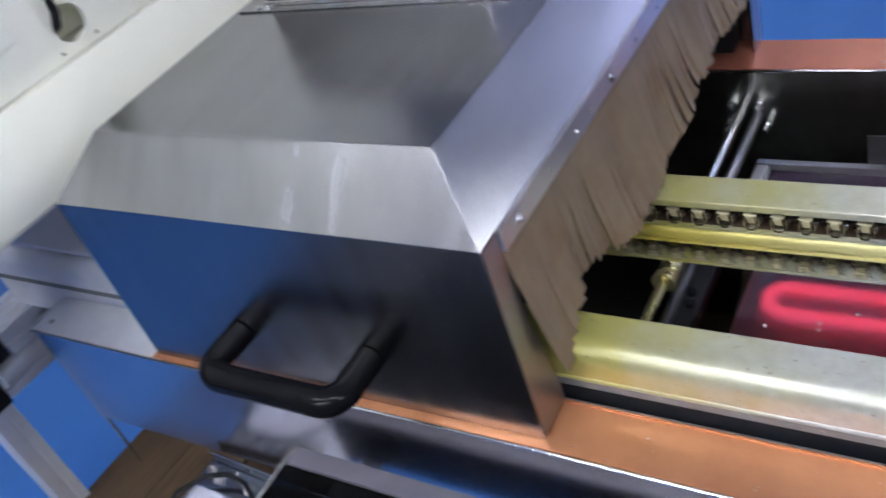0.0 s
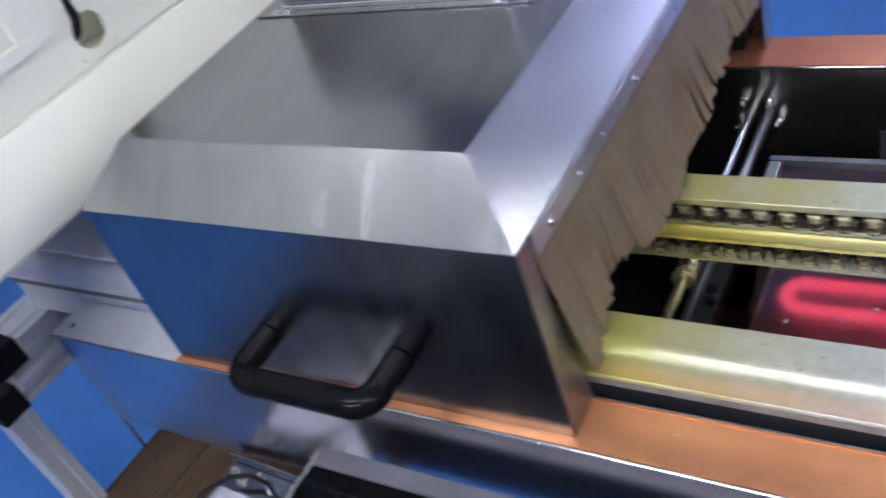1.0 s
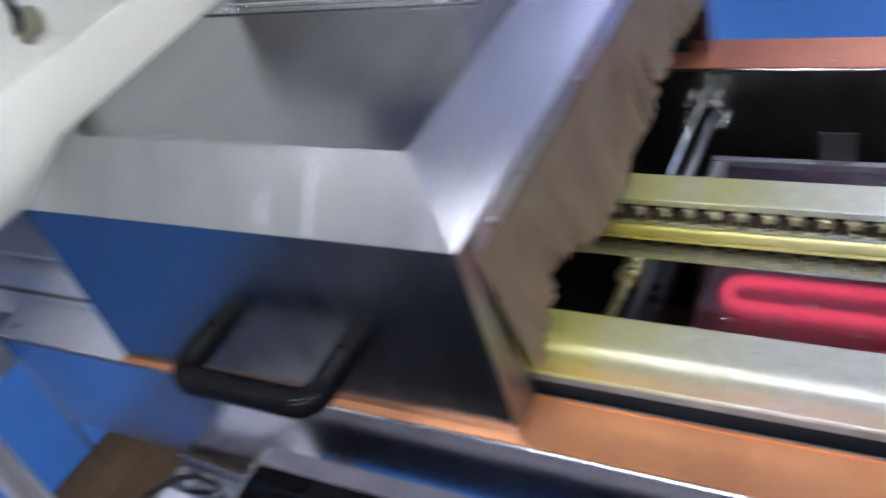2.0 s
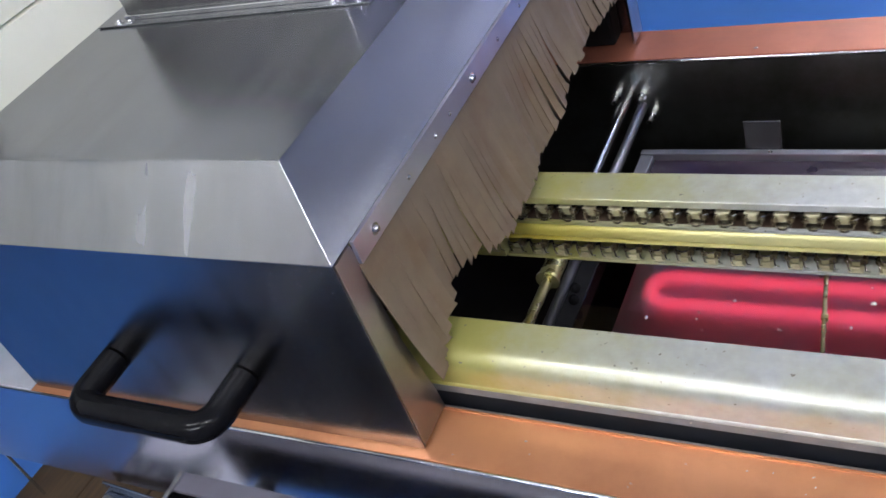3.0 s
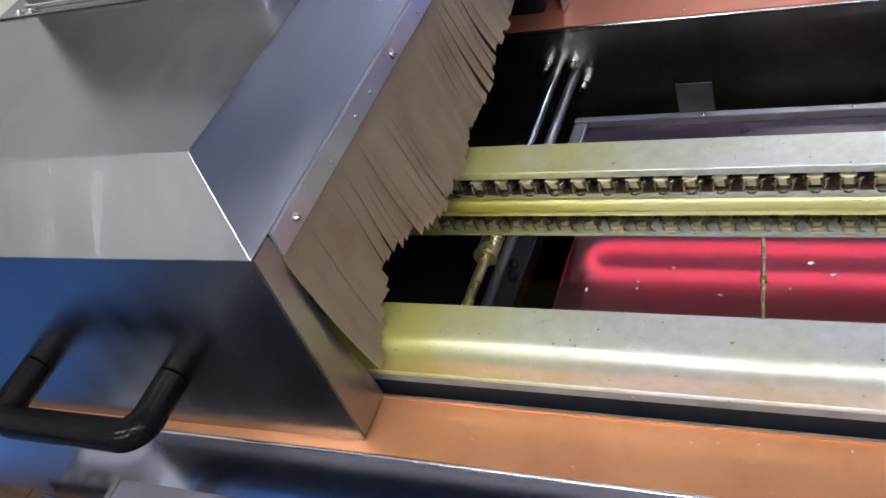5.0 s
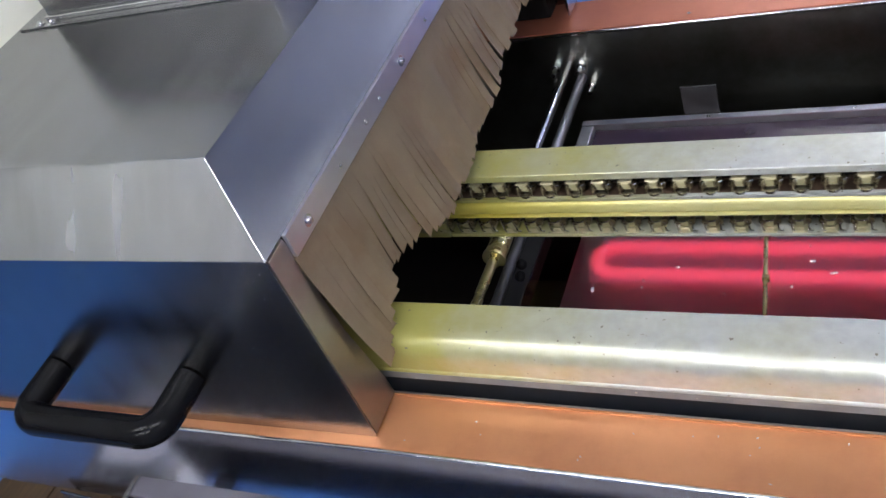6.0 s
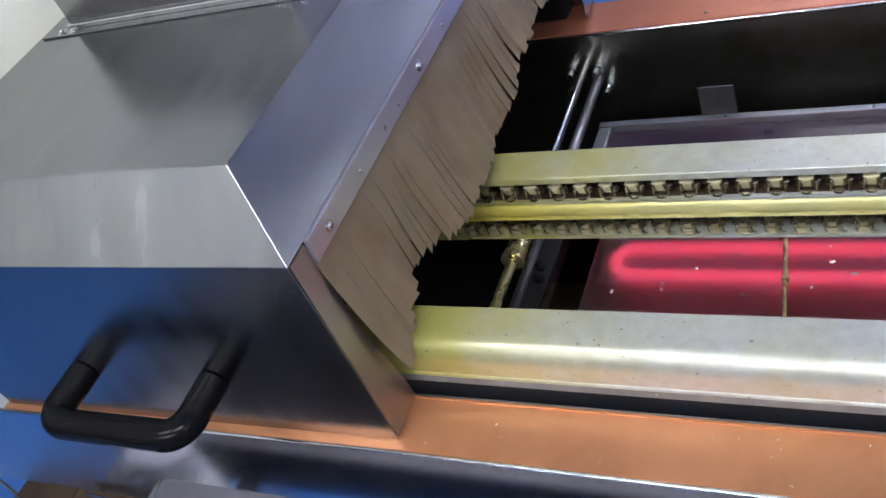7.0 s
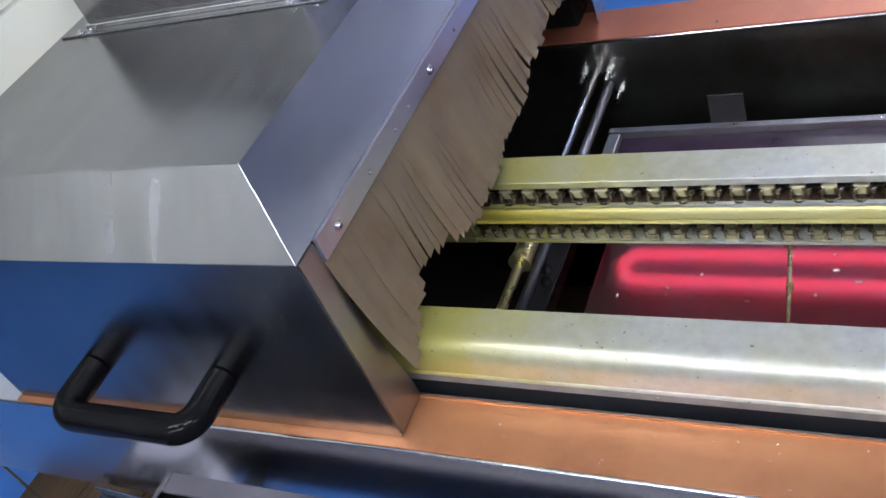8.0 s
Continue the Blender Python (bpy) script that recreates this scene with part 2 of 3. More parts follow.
def tube(points, r, n=12, closed=False):
    """A round bar along a smooth line of points."""
    bm = bmesh.new()
    pts = [Vector(p) for p in points]
    rings = []
    up = Vector((0, 0, 1))
    for i, p in enumerate(pts):
        d = (pts[min(i + 1, len(pts) - 1)] - pts[max(i - 1, 0)]).normalized()
        side = d.cross(up)
        if side.length < 0.05:
            side = d.cross(Vector((0, 1, 0)))
        side.normalize()
        top = side.cross(d)
        rings.append([bm.verts.new(p + r * (math.cos(2 * math.pi * k / n) * side + math.sin(2 * math.pi * k / n) * top))
                      for k in range(n)])
    for a, b in zip(rings, rings[1:]):
        for k in range(n):
            bm.faces.new((a[k], a[(k + 1) % n], b[(k + 1) % n], b[k]))
    bm.faces.new(rings[0][::-1])
    bm.faces.new(rings[-1])
    return bm


def prism(profile, xs):
    """A (y, z) outline drawn out along x through the stations xs; the far left end hangs a little."""
    bm = bmesh.new()
    rings = [[bm.verts.new((x, y, z + 0.018 * min(0.0, x))) for y, z in profile] for x in xs]
    n = len(profile)
    for a, b in zip(rings, rings[1:]):
        for i in range(n):
            bm.faces.new((a[i], a[(i + 1) % n], b[(i + 1) % n], b[i]))
    bm.faces.new(rings[0][::-1])
    bm.faces.new(rings[-1])
    return bm


def arc(cy, cz, r, a0, a1, n=6):
    return [(cy + r * math.cos(radians(a0 + (a1 - a0) * i / n)), cz + r * math.sin(radians(a0 + (a1 - a0) * i / n)))
            for i in range(n + 1)]


def screw_mesh(name, r, h, mat):
    bm = lathe([(r * 1.7, 0), (r * 1.7, h * 0.18), (r, h * 0.2), (r, h * 0.55), (r * 0.75, h * 0.88), (r * 0.3, h)], 14)
    me = bpy.data.meshes.new(name)
    bm.to_mesh(me)
    bm.free()
    me.materials.append(mat)
    me.shade_smooth()
    me.set_sharp_from_angle(angle=radians(40))
    return me


SCREW = screw_mesh("screw", 0.0022, 0.0028, STEEL_BRIGHT)
RIVET = screw_mesh("rivet", 0.0010, 0.0012, STEEL_BRIGHT)
NUT = screw_mesh("nut", 0.0030, 0.0070, STEEL_ROUGH)

# ---- room ----
FLOOR_Z = -0.92
tagged(part("floor", box(-4, 4, -3, 5, FLOOR_Z - 0.1, FLOOR_Z), BLUE), "glossy blue painted workshop floor", "floor", kind="structure")
# ceiling and walls are unseen, added to close the room; walls dark to dim reflections
tagged(part("ceiling", box(-4, 4, -3, 5, 1.9, 2.0), CEIL), "pale painted ceiling", "ceiling", kind="structure")
for nm, b in (("wall_south", (-4, 4, -3.1, -3)), ("wall_west", (-4.1, -4, -3, 5)), ("wall_east", (4, 4.1, -3, 5))):
    tagged(part(nm, box(*b, FLOOR_Z, 1.9), WALL), "plain dark grey painted wall", "wall", kind="structure")


# unseen window and glowing sheet, added for the cool reflection on the hood's end
wn = tagged(new("wall_north"), "unseen plain grey wall with an added window opening", "wall", kind="structure")
for b in ((-4, 0.9, FLOOR_Z, 1.9), (3.7, 4, FLOOR_Z, 1.9), (0.9, 3.7, FLOOR_Z, 0.6), (0.9, 3.7, 1.75, 1.9)):
    part("wall_panel", box(b[0], b[1], 5, 5.1, b[2], b[3]), WALL, wn)
win = tagged(new("added_window"), "unseen white-framed window, added for cool reflections", "window", kind="structure")
for b in ((0.9, 3.7, 0.6, 0.65), (0.9, 3.7, 1.70, 1.75), (0.9, 0.95, 0.65, 1.70), (3.65, 3.7, 0.65, 1.70), (2.275, 2.325, 0.65, 1.70)):
    part("window_frame", box(b[0], b[1], 5.02, 5.07, b[2], b[3]), CREAM, win)
tagged(part("backdrop", box(0.4, 4.2, 5.4, 5.45, 0.2, 2.2), SKY), "glowing sheet behind the added window", "backdrop", kind="structure")
# out of view: added dark sheet that dims what the hood front reflects
tagged(part("floor_mat", box(-1.38, 1.2, -1.9, -0.55, FLOOR_Z, FLOOR_Z + 0.012, 0.004), MAT), "unseen dark grey mat, added to darken reflections", "floor mat")


# Added fixture, out of view; three spaced tubes widen the rail's highlight.
def unseen_ceiling_light(x, y, along_x):
    top = tagged(new("unseen_ceiling_light"), "unseen white ceiling light, added for light and reflections", "ceiling light", "ceiling lights")
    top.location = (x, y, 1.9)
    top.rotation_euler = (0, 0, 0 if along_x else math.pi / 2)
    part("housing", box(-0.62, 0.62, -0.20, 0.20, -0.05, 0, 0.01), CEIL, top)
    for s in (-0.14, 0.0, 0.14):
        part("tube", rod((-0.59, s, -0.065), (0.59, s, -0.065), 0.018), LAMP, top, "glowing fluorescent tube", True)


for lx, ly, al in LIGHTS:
    unseen_ceiling_light(lx, ly, al)

# ---- the machine's trough ----
# all that is fixed to the machine is built square and turned with it
MACHINE = pose(0, 0, 0, 0, 0, 2.9)
trough = tagged(new("reflow_machine"), "steel soldering machine trough with orange coated rims", "machine")
trough.matrix_basis = MACHINE
STATIONS = (-0.548, -0.4, -0.2, 0.0, 0.25, 0.9)
part("front_panel", prism([(-0.0062, -0.0035), (-0.0062, -0.130), (-0.0047, -0.130), (-0.0047, -0.0035)], STATIONS), APRON, trough,
     "polished steel front panel")
part("front_rim", prism([(-0.0070, 0.0), (-0.0070, -0.003), (0.0335, -0.003), (0.0335, 0.0012), (0.0322, 0.0012), (0.0322, 0.0)], (-0.372, -0.2, 0.0, 0.25, 0.9)),
     COPPER, trough, "orange coated steel rim")
part("end_cover", prism([(-0.0070, 0.0005), (-0.0070, -0.003), (0.038, -0.003), (0.038, 0.0005)], (-0.548, -0.5, -0.3725)), ALU_CLEAN, trough, "bare steel cover plate")
part("rim_edge", prism(arc(-0.0083, -0.0012, 0.0013, 0, 330, 11), STATIONS), STEEL_BRIGHT, trough, "bright bare metal edge")
part("rear_edge", prism([(0.0337, -0.003), (0.0348, -0.003), (0.0348, 0.0016), (0.0337, 0.0016)], (-0.372, -0.2, 0.0, 0.25, 0.9)), STEEL_ROUGH, trough, "dull folded edge")
part("inner_wall", prism([(0.0460, -0.004), (0.0460, -0.2), (0.0475, -0.2), (0.0475, -0.004)], STATIONS), SHADE_BLACK, trough)
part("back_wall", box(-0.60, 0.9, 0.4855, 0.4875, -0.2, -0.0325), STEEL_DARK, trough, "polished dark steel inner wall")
part("back_rim", box(-0.60, 0.9, 0.4865, 0.540, -0.032, -0.028, 0.0008), COPPER_SHADED, trough, "orange coated steel rim, darkened red-brown for its low viewing angle")
part("rim_edge", rod((-0.60, 0.4848, -0.0300), (0.9, 0.4848, -0.0300), 0.0017, n=12), STEEL_BRIGHT, trough, "bright bare metal edge")
part("back_panel", box(-0.60, 0.9, 0.538, 0.540, -0.178, -0.0325), APRON, trough)
part("base", box(-0.60, 0.9, 0.045, 0.538, -0.2, -0.185), SHADE_BLACK, trough)
part("end_wall", box(-0.60, -0.598, 0.06, 0.538, -0.2, -0.04), SHADE_BLACK, trough)
part("top_cover", box(-0.66, -0.385, 0.046, 0.47, 0.0455, 0.0500, 0.001), PALE, trough, "pale enamelled cover plate")
part("end_wall", box(0.898, 0.90, 0.0, 0.538, -0.2, -0.04), STEEL, trough)
for sx in (0.1135, 0.48):
    share("screw", RIVET, trough, pose(sx, 0.497, -0.028, 0, 0, 0))

share("screw", SCREW, trough, pose(-0.529, 0.006, -0.0088))

# heater bed under dark glass
bed = tagged(new("heater_bed"), "infrared heater bed with red glowing tubes under dark glass", "heater")
bed.matrix_basis = MACHINE
part("insulation", box(0.064, 0.88, 0.06, 0.308, -0.125, -0.105), BOARD, bed, "grey insulation board")
part("insulation", box(0.03, 0.88, 0.3085, 0.410, -0.125, -0.105), SHADE_BLACK, bed, "insulation board blackened for shade")
part("support", box(0.04, 0.86, 0.08, 0.47, -0.1848, -0.1252), SHADE_BLACK, bed)
part("divider", box(0.03, 0.88, 0.3060, 0.3080, -0.1048, -0.0905), SHADE_BLACK, bed)
part("glass_pane", box(0.034, 0.88, 0.06, 0.3080, -0.060, -0.056), QUARTZ, bed, "dark tinted glass pane")
# added pane that blurs the glow of the heating tube
part("diffuser", box(0.060, 0.88, 0.16, 0.3055, -0.072, -0.070), FROST, bed, "frosted glass pane added to soften the tube's glow")
# far glass made opaque, its dark purple look put into the colour
part("glass_pane", box(0.0330, 0.88, 0.3085, 0.4030, -0.090, -0.086), PANEL, bed, "dark purple opaque plate standing in for glass")
part("frame_back", box(0.020, 0.88, 0.4035, 0.4110, -0.090, -0.079, 0.001), FRAME, bed, "grey metal glass frame")
part("frame_side", box(0.0205, 0.0325, 0.3085, 0.4033, -0.090, -0.080, 0.001), FRAME, bed)
# frame coloured black, so the shaded void left of the glass stays dark
part("frame_inner", box(0.012, 0.0335, 0.06, 0.3080, -0.075, -0.057, 0.001), RUBBER, bed)
part("bracket", box(0.115, 0.146, 0.4112, 0.4130, -0.10, -0.0495, 0.0005), DARK_PLATE, bed)
for sx in (0.1367, 0.255, 0.42):
    share("screw", RIVET, bed, pose(sx, 0.4070, -0.079, 0, 0, 0))


def heater(y_near, y_far, x0):
    r = (y_far - y_near) / 2
    cy = (y_far + y_near) / 2
    pts = [(0.86, y_near, -0.082), (0.6, y_near, -0.082), (0.3, y_near, -0.082)]
    pts += [(x0 + r - r * math.sin(radians(a)), cy - r * math.cos(radians(a)), -0.082) for a in range(0, 181, 12)]
    pts += [(0.3, y_far, -0.082), (0.6, y_far, -0.082), (0.86, y_far, -0.082)]
    return tube(pts, 0.0046, 12)


part("heating_tube", heater(0.2147, 0.2435, 0.0745), HEAT, bed, "red glowing looped heating tube", True)

# ---- rails ----
near = tagged(new("near_rail"), "anodised aluminium conveyor rail with rounded shoulder", "conveyor rail", "conveyor rails")
near.matrix_basis = MACHINE
near_profile = [(0.0735, -0.03), (0.0735, 0.0440), (0.0725, 0.0450), (0.0530, 0.0450)] + arc(0.0530, 0.0315, 0.0135, 90, 180, 9) + \
    [(0.0395, 0.0196), (0.0388, 0.0190), (0.0384, 0.0176), (0.0388, 0.0167), (0.0415, 0.0160), (0.0415, -0.03)]
part("profile", prism(near_profile, (-0.199, 0.0, 0.25, 0.95)), ALU, near, "", True)
part("profile", prism(near_profile, (-0.66, -0.4, -0.2)), ALU_CLEAN, near, "", True)
part("track_strip", prism([(0.0400, 0.0150), (0.0400, 0.0090), (0.0412, 0.0090), (0.0412, 0.0150)], (-0.66, -0.2, 0.0, 0.95)), SLATE, near, "dull slate grey strip")
# black strip: the shade of the groove behind the rim, put in as colour
part("seal", prism([(0.0403, 0.0088), (0.0403, -0.01), (0.0413, -0.01), (0.0413, 0.0088)], (-0.199, 0.0, 0.95)), RUBBER, near, "black strip put in for the dark groove")

mid = tagged(new("middle_rail"), "anodised aluminium conveyor rail carrying chain and yellow guide", "conveyor rail", "conveyor rails")
mid.matrix_basis = MACHINE @ pose(0, -0.0035, 0)
mid_profile = [(0.1950, 0.0445), (0.1955, 0.0450), (0.2245, 0.0450), (0.2250, 0.0440), (0.2250, -0.016), (0.1965, -0.016), (0.1965, -0.0135),
               (0.2120, -0.0135), (0.2120, 0.0395), (0.1950, 0.0395)]
part("profile", prism(mid_profile, (-0.02, 0.25, 0.95)), ALU, mid)
part("profile", box(-0.60, -0.021, 0.1955, 0.2250, -0.016, 0.0450), ALU, mid)
guide_profile = [(0.2118, 0.0205), (0.1990, 0.0205)] + arc(0.1990, 0.0150, 0.0045, 90, 180, 4) + arc(0.1980, 0.0110, 0.0035, 180, 270, 4) + [(0.2118, 0.0075)]
part("guide", prism(guide_profile, (-0.02, 0.25, 0.95)), YELLOW, mid, "yellowed metal guide bar", True)
part("guide_lip", prism([(0.2118, 0.0070), (0.1940, 0.0070), (0.1940, 0.0058), (0.2118, 0.0058)], (-0.02, 0.25, 0.95)), YELLOW, mid)
# dark brown strips behind and under the chain stand for its shaded gaps
part("chain_back", prism([(0.2119, 0.0390), (0.2105, 0.0390), (0.2105, -0.0130), (0.2119, -0.0130)], (-0.02, 0.25, 0.95)), BROWN, mid)
part("chain_ledge", prism([(0.1975, 0.0230), (0.1945, 0.0230), (0.1945, 0.0207), (0.1975, 0.0207)], (-0.02, 0.25, 0.95)), ALU, mid)
part("chain_bed", prism([(0.2118, 0.0215), (0.1977, 0.0215), (0.1977, 0.0207), (0.2118, 0.0207)], (-0.02, 0.25, 0.95)), BROWN, mid)

# chain: one inner and one outer link make a pitch
PITCH = 0.0183


def plate(bm, x, y, length, r, t):
    """Waisted link plate in the xz plane."""
    n = 7
    out = []
    for s in (1, -1):
        for i in range(n):
            a = radians(-100 + 200 * i / (n - 1))
            out.append((x + s * (length / 2 + r * math.cos(a)), s * r * math.sin(a)))
        out.append((x, s * r * 0.68))
    rings = [[bm.verts.new((px, yy, pz)) for px, pz in out] for yy in (y - t / 2, y + t / 2)]
    k = len(out)
    for i in range(k):
        bm.faces.new((rings[0][i], rings[0][(i + 1) % k], rings[1][(i + 1) % k], rings[1][i]))
    bm.faces.new(rings[0])
    bm.faces.new(rings[1][::-1])


def link_mesh(flip):
    bm = bmesh.new()
    h = PITCH / 2
    s = -1 if flip else 1
    kinds = []
    def lay(x0, x1, y0, y1, z0, z1, bevel, kind):
        box(x0, x1, y0, y1, min(z0 * s, z1 * s), max(z0 * s, z1 * s), bevel, bm, 1)
        kinds.extend([kind] * (len(bm.faces) - len(kinds)))
    def pin(x0, x1, y0, y1, z0, z1, r, n, kind):
        rod((x0, y0, z0 * s), (x1, y1, z1 * s), r, bm, n)
        kinds.extend([kind] * (len(bm.faces) - len(kinds)))
    # link plates in near black, so the gaps between tabs read as shade
    for y in (0.0040, 0.0066):
        plate(bm, 0, y, h, 0.0034, 0.0010)
        plate(bm, h, y + 0.0012, h, 0.0034, 0.0010)
    kinds.extend([2] * len(bm.faces))
    # rollers on their pins
    for x in (-h / 2, h / 2):
        pin(x, x, -0.0042, 0.0052, -0.0012, -0.0012, 0.0013, 10, 0)
        pin(x, x, -0.0030, 0.0020, -0.0012, -0.0012, 0.0026, 12, 0)
    # dark carrier block, pale bent tab over it, rounded pad under it
    lay(-h * 0.34, h * 0.34, -0.0036, 0.0010, -0.0034, 0.0030, 0.0008, 0)
    lay(-h * 0.50, h * 0.50, -0.0062, 0.0062, 0.0050, 0.0064, 0.0004, 1)
    lay(-h * 0.30, h * 0.30, -0.0062, -0.0050, 0.0016, 0.0051, 0.0004, 1)
    pin(0, 0, -0.0030, -0.0030, -0.0064, -0.0048, 0.0043, 16, 1)
    # sprung wire fingers beside the tab, bright rods that stand for its upright glints
    for x in (-h * 0.55, h * 0.55):
        pin(x, x + 0.0010, -0.0058, -0.0062, -0.0046, 0.0036, 0.00055, 6, 3)
        pin(x + 0.0010, x + 0.0034, -0.0062, -0.0056, 0.0036, 0.0044, 0.0005, 6, 3)
    for f, k in zip(bm.faces, kinds):
        f.material_index = k
    bmesh.ops.recalc_face_normals(bm, faces=bm.faces)
    me = bpy.data.meshes.new("link")
    bm.to_mesh(me)
    bm.free()
    for m in (CHAIN, TAB, SHADE_BLACK, STEEL_BRIGHT):
        me.materials.append(m)
    return me


CHAIN_Y = 0.1980


def chain(z, x0, x1, flip):
    top = tagged(new("conveyor_chain"), "oily steel roller chain running along the rail", "chain", "conveyor chains")
    me = link_mesh(flip)
    for i in range(int((x1 - x0) / PITCH)):
        share("link", me, top, pose(x0 + i * PITCH, 0, 0))
    top.matrix_basis = MACHINE @ pose(0, CHAIN_Y, z)
    return top


upper_chain = chain(0.0300, -0.95, 0.62, False)
lower_chain = chain(-0.0055, -0.50, 1.06, True)

# ---- hood ----
SKEW = 3.3
HW, HD, HM, HT, HI = 0.367, 0.540, 0.1570, 0.1975, 0.0375
hood = tagged(new("steel_hood"), "brushed stainless steel machine hood with black handle", "hood")
hood.matrix_basis = pose(0, 0, 0.0005, 0, 0, SKEW)


def hood_shell():
    bm = bmesh.new()
    def v(x, y, z):
        return bm.verts.new((x, y, z))
    b = [v(-HW, 0, -0.0062), v(0, 0, 0), v(0, HD, -0.028), v(-HW, HD, -0.034)]
    m = [v(-HW, 0, HM), v(0, 0, HM), v(0, HD, HM), v(-HW, HD, HM)]
    t = [v(-HW + HI, HI, HT), v(-HI, HI, HT), v(-HI, HD - HI, HT), v(-HW + HI, HD - HI, HT)]
    bm.faces.new((b[0], b[1], m[1], m[0]))
    bm.faces.new((b[2], b[3], m[3], m[2]))
    for i in range(4):
        j = (i + 1) % 4
        bm.faces.new((m[i], m[j], t[j], t[i]))
    bm.faces.new(t)
    return bm


shell = part("shell", hood_shell(), STEEL, hood, "brushed stainless steel shell")
mod = shell.modifiers.new("thick", "SOLIDIFY")
mod.thickness, mod.offset = 0.0014, -1
mod = shell.modifiers.new("round", "BEVEL")
mod.width, mod.segments, mod.limit_method = 0.0012, 2, "ANGLE"


def side_return():
    bm = bmesh.new()
    pts = [(0.0015, 0.002), (0.0335, 0.002), (0.0322, 0.020), (0.0235, 0.075), (0.0205, 0.120), (0.0210, HM - 0.016), (0.0180, HM - 0.001), (0.0015, HM - 0.001)]
    rings = [[bm.verts.new((x, y, z)) for y, z in pts] for x in (-0.0016, 0.0004)]
    n = len(pts)
    for i in range(n):
        bm.faces.new((rings[0][i], rings[0][(i + 1) % n], rings[1][(i + 1) % n], rings[1][i]))
    bm.faces.new(rings[0][::-1])
    bm.faces.new(rings[1])
    return bm


part("side_return", side_return(), STEEL_ROUGH, hood, "folded steel corner")
part("side_return", box(-0.0016, 0.0004, HD - 0.03, HD - 0.0015, -0.025, HM - 0.001), STEEL, hood)
part("left_panel", box(-HW + 0.0002, -HW + 0.0018, 0.0015, HD - 0.0015, 0.052, HM - 0.001), STEEL, hood)
strip = part("clamp_strip", box(0.0003, 0.0030, 0.0190, HD - 0.025, HM - 0.0155, HM + 0.0008, 0.0005), STRIP, hood, "satin steel clamping strip")
for sy in (0.0395, 0.187, 0.334, 0.48):
    share("screw", SCREW, strip, pose(0.0030, sy, HM - 0.008, 0, 90, 0))
for sy in (0.085, 0.125, 0.148, 0.235, 0.28):
    share("rivet", RIVET, strip, pose(0.0030, sy, HM - 0.0085, 0, 90, 0))

# fringe curtain
curtain = new("curtain")
curtain.parent = hood
curtain["label"] = "tan glass fibre fringe curtain"


def hem(y):
    """Height of the fringe's lower ends along the hood."""
    marks = ((0.0, 0.028), (0.028, 0.032), (0.043, 0.043), (0.060, 0.058), (0.080, 0.069), (0.100, 0.060), (0.120, 0.056), (0.142, 0.047),
             (0.165, 0.050), (0.200, 0.049), (0.230, 0.051), (0.265, 0.058), (0.300, 0.070), (0.42, 0.066), (0.60, 0.05))
    for (y0, z0), (y1, z1) in zip(marks, marks[1:]):
        if y <= y1:
            return z0 + (z1 - z0) * (y - y0) / (y1 - y0)


def strip_piece(width, length, out, slant, twist, cut, at):
    """One strip: the cloth is whole above and slit below."""
    bm = bmesh.new()
    rows = []
    n = 12
    for k in range(n + 1):
        s = k / n
        f = max(0.0, s - 0.58) / 0.42
        row = []
        for e in (-0.5, 0.0, 0.5):
            yy = e * width * (1.03 - 0.06 * f)
            tw = radians(twist) * f ** 1.3
            drop = length * s - (cut * (e + 0.5) if k == n else 0)
            wave = 0.0016 * min(1, 2 * s) * math.sin((at + yy) * 95 + 1.5 * s) + 0.0007 * s * math.sin((at + yy) * 330)
            row.append((out * s ** 1.6 + wave + 0.002 * min(1, 3 * s) + yy * math.sin(tw), yy * math.cos(tw) + slant * s ** 2, -drop))
        rows.append(row)
    fr = [[bm.verts.new(p) for p in r] for r in rows]
    bk = [[bm.verts.new((p[0] - 0.0006, p[1], p[2])) for p in r] for r in rows]
    for a, b in ((fr, 1), (bk, -1)):
        for r0, r1 in zip(a, a[1:]):
            for i in range(2):
                bm.faces.new((r0[i], r0[i + 1], r1[i + 1], r1[i])[::b])
    for r0, r1, s0, s1 in zip(fr, fr[1:], bk, bk[1:]):
        bm.faces.new((r0[0], r1[0], s1[0], s0[0]))
        bm.faces.new((r0[2], s0[2], s1[2], r1[2]))
    for i in range(2):
        bm.faces.new((fr[-1][i], fr[-1][i + 1], bk[-1][i + 1], bk[-1][i]))
    return bm


rng = random.Random(5)
y = 0.0185
while y < HD - 0.035:
    w = rng.uniform(0.0060, 0.0100)
    slant = 0.0105 * max(0.0, 1 - (y - 0.0185) / 0.035) + rng.uniform(-0.0012, 0.0016)
    length = HM - 0.0155 - hem(y + slant) + rng.uniform(-0.0025, 0.0025)
    ob = part("strip", strip_piece(w, length, 0.0070 + 0.008 * min(1.0, max(0.0, (y - 0.07) / 0.06)) + 0.003 * math.sin(y * 48) + rng.uniform(-0.0012, 0.0012), slant, rng.uniform(4, 17) * (1.0 if y < 0.24 else 0.2), rng.uniform(0.001, 0.006), y), CLOTH, curtain, "", True)
    ob.location = (0.0004, y + w / 2, HM - 0.0145)
    y += w

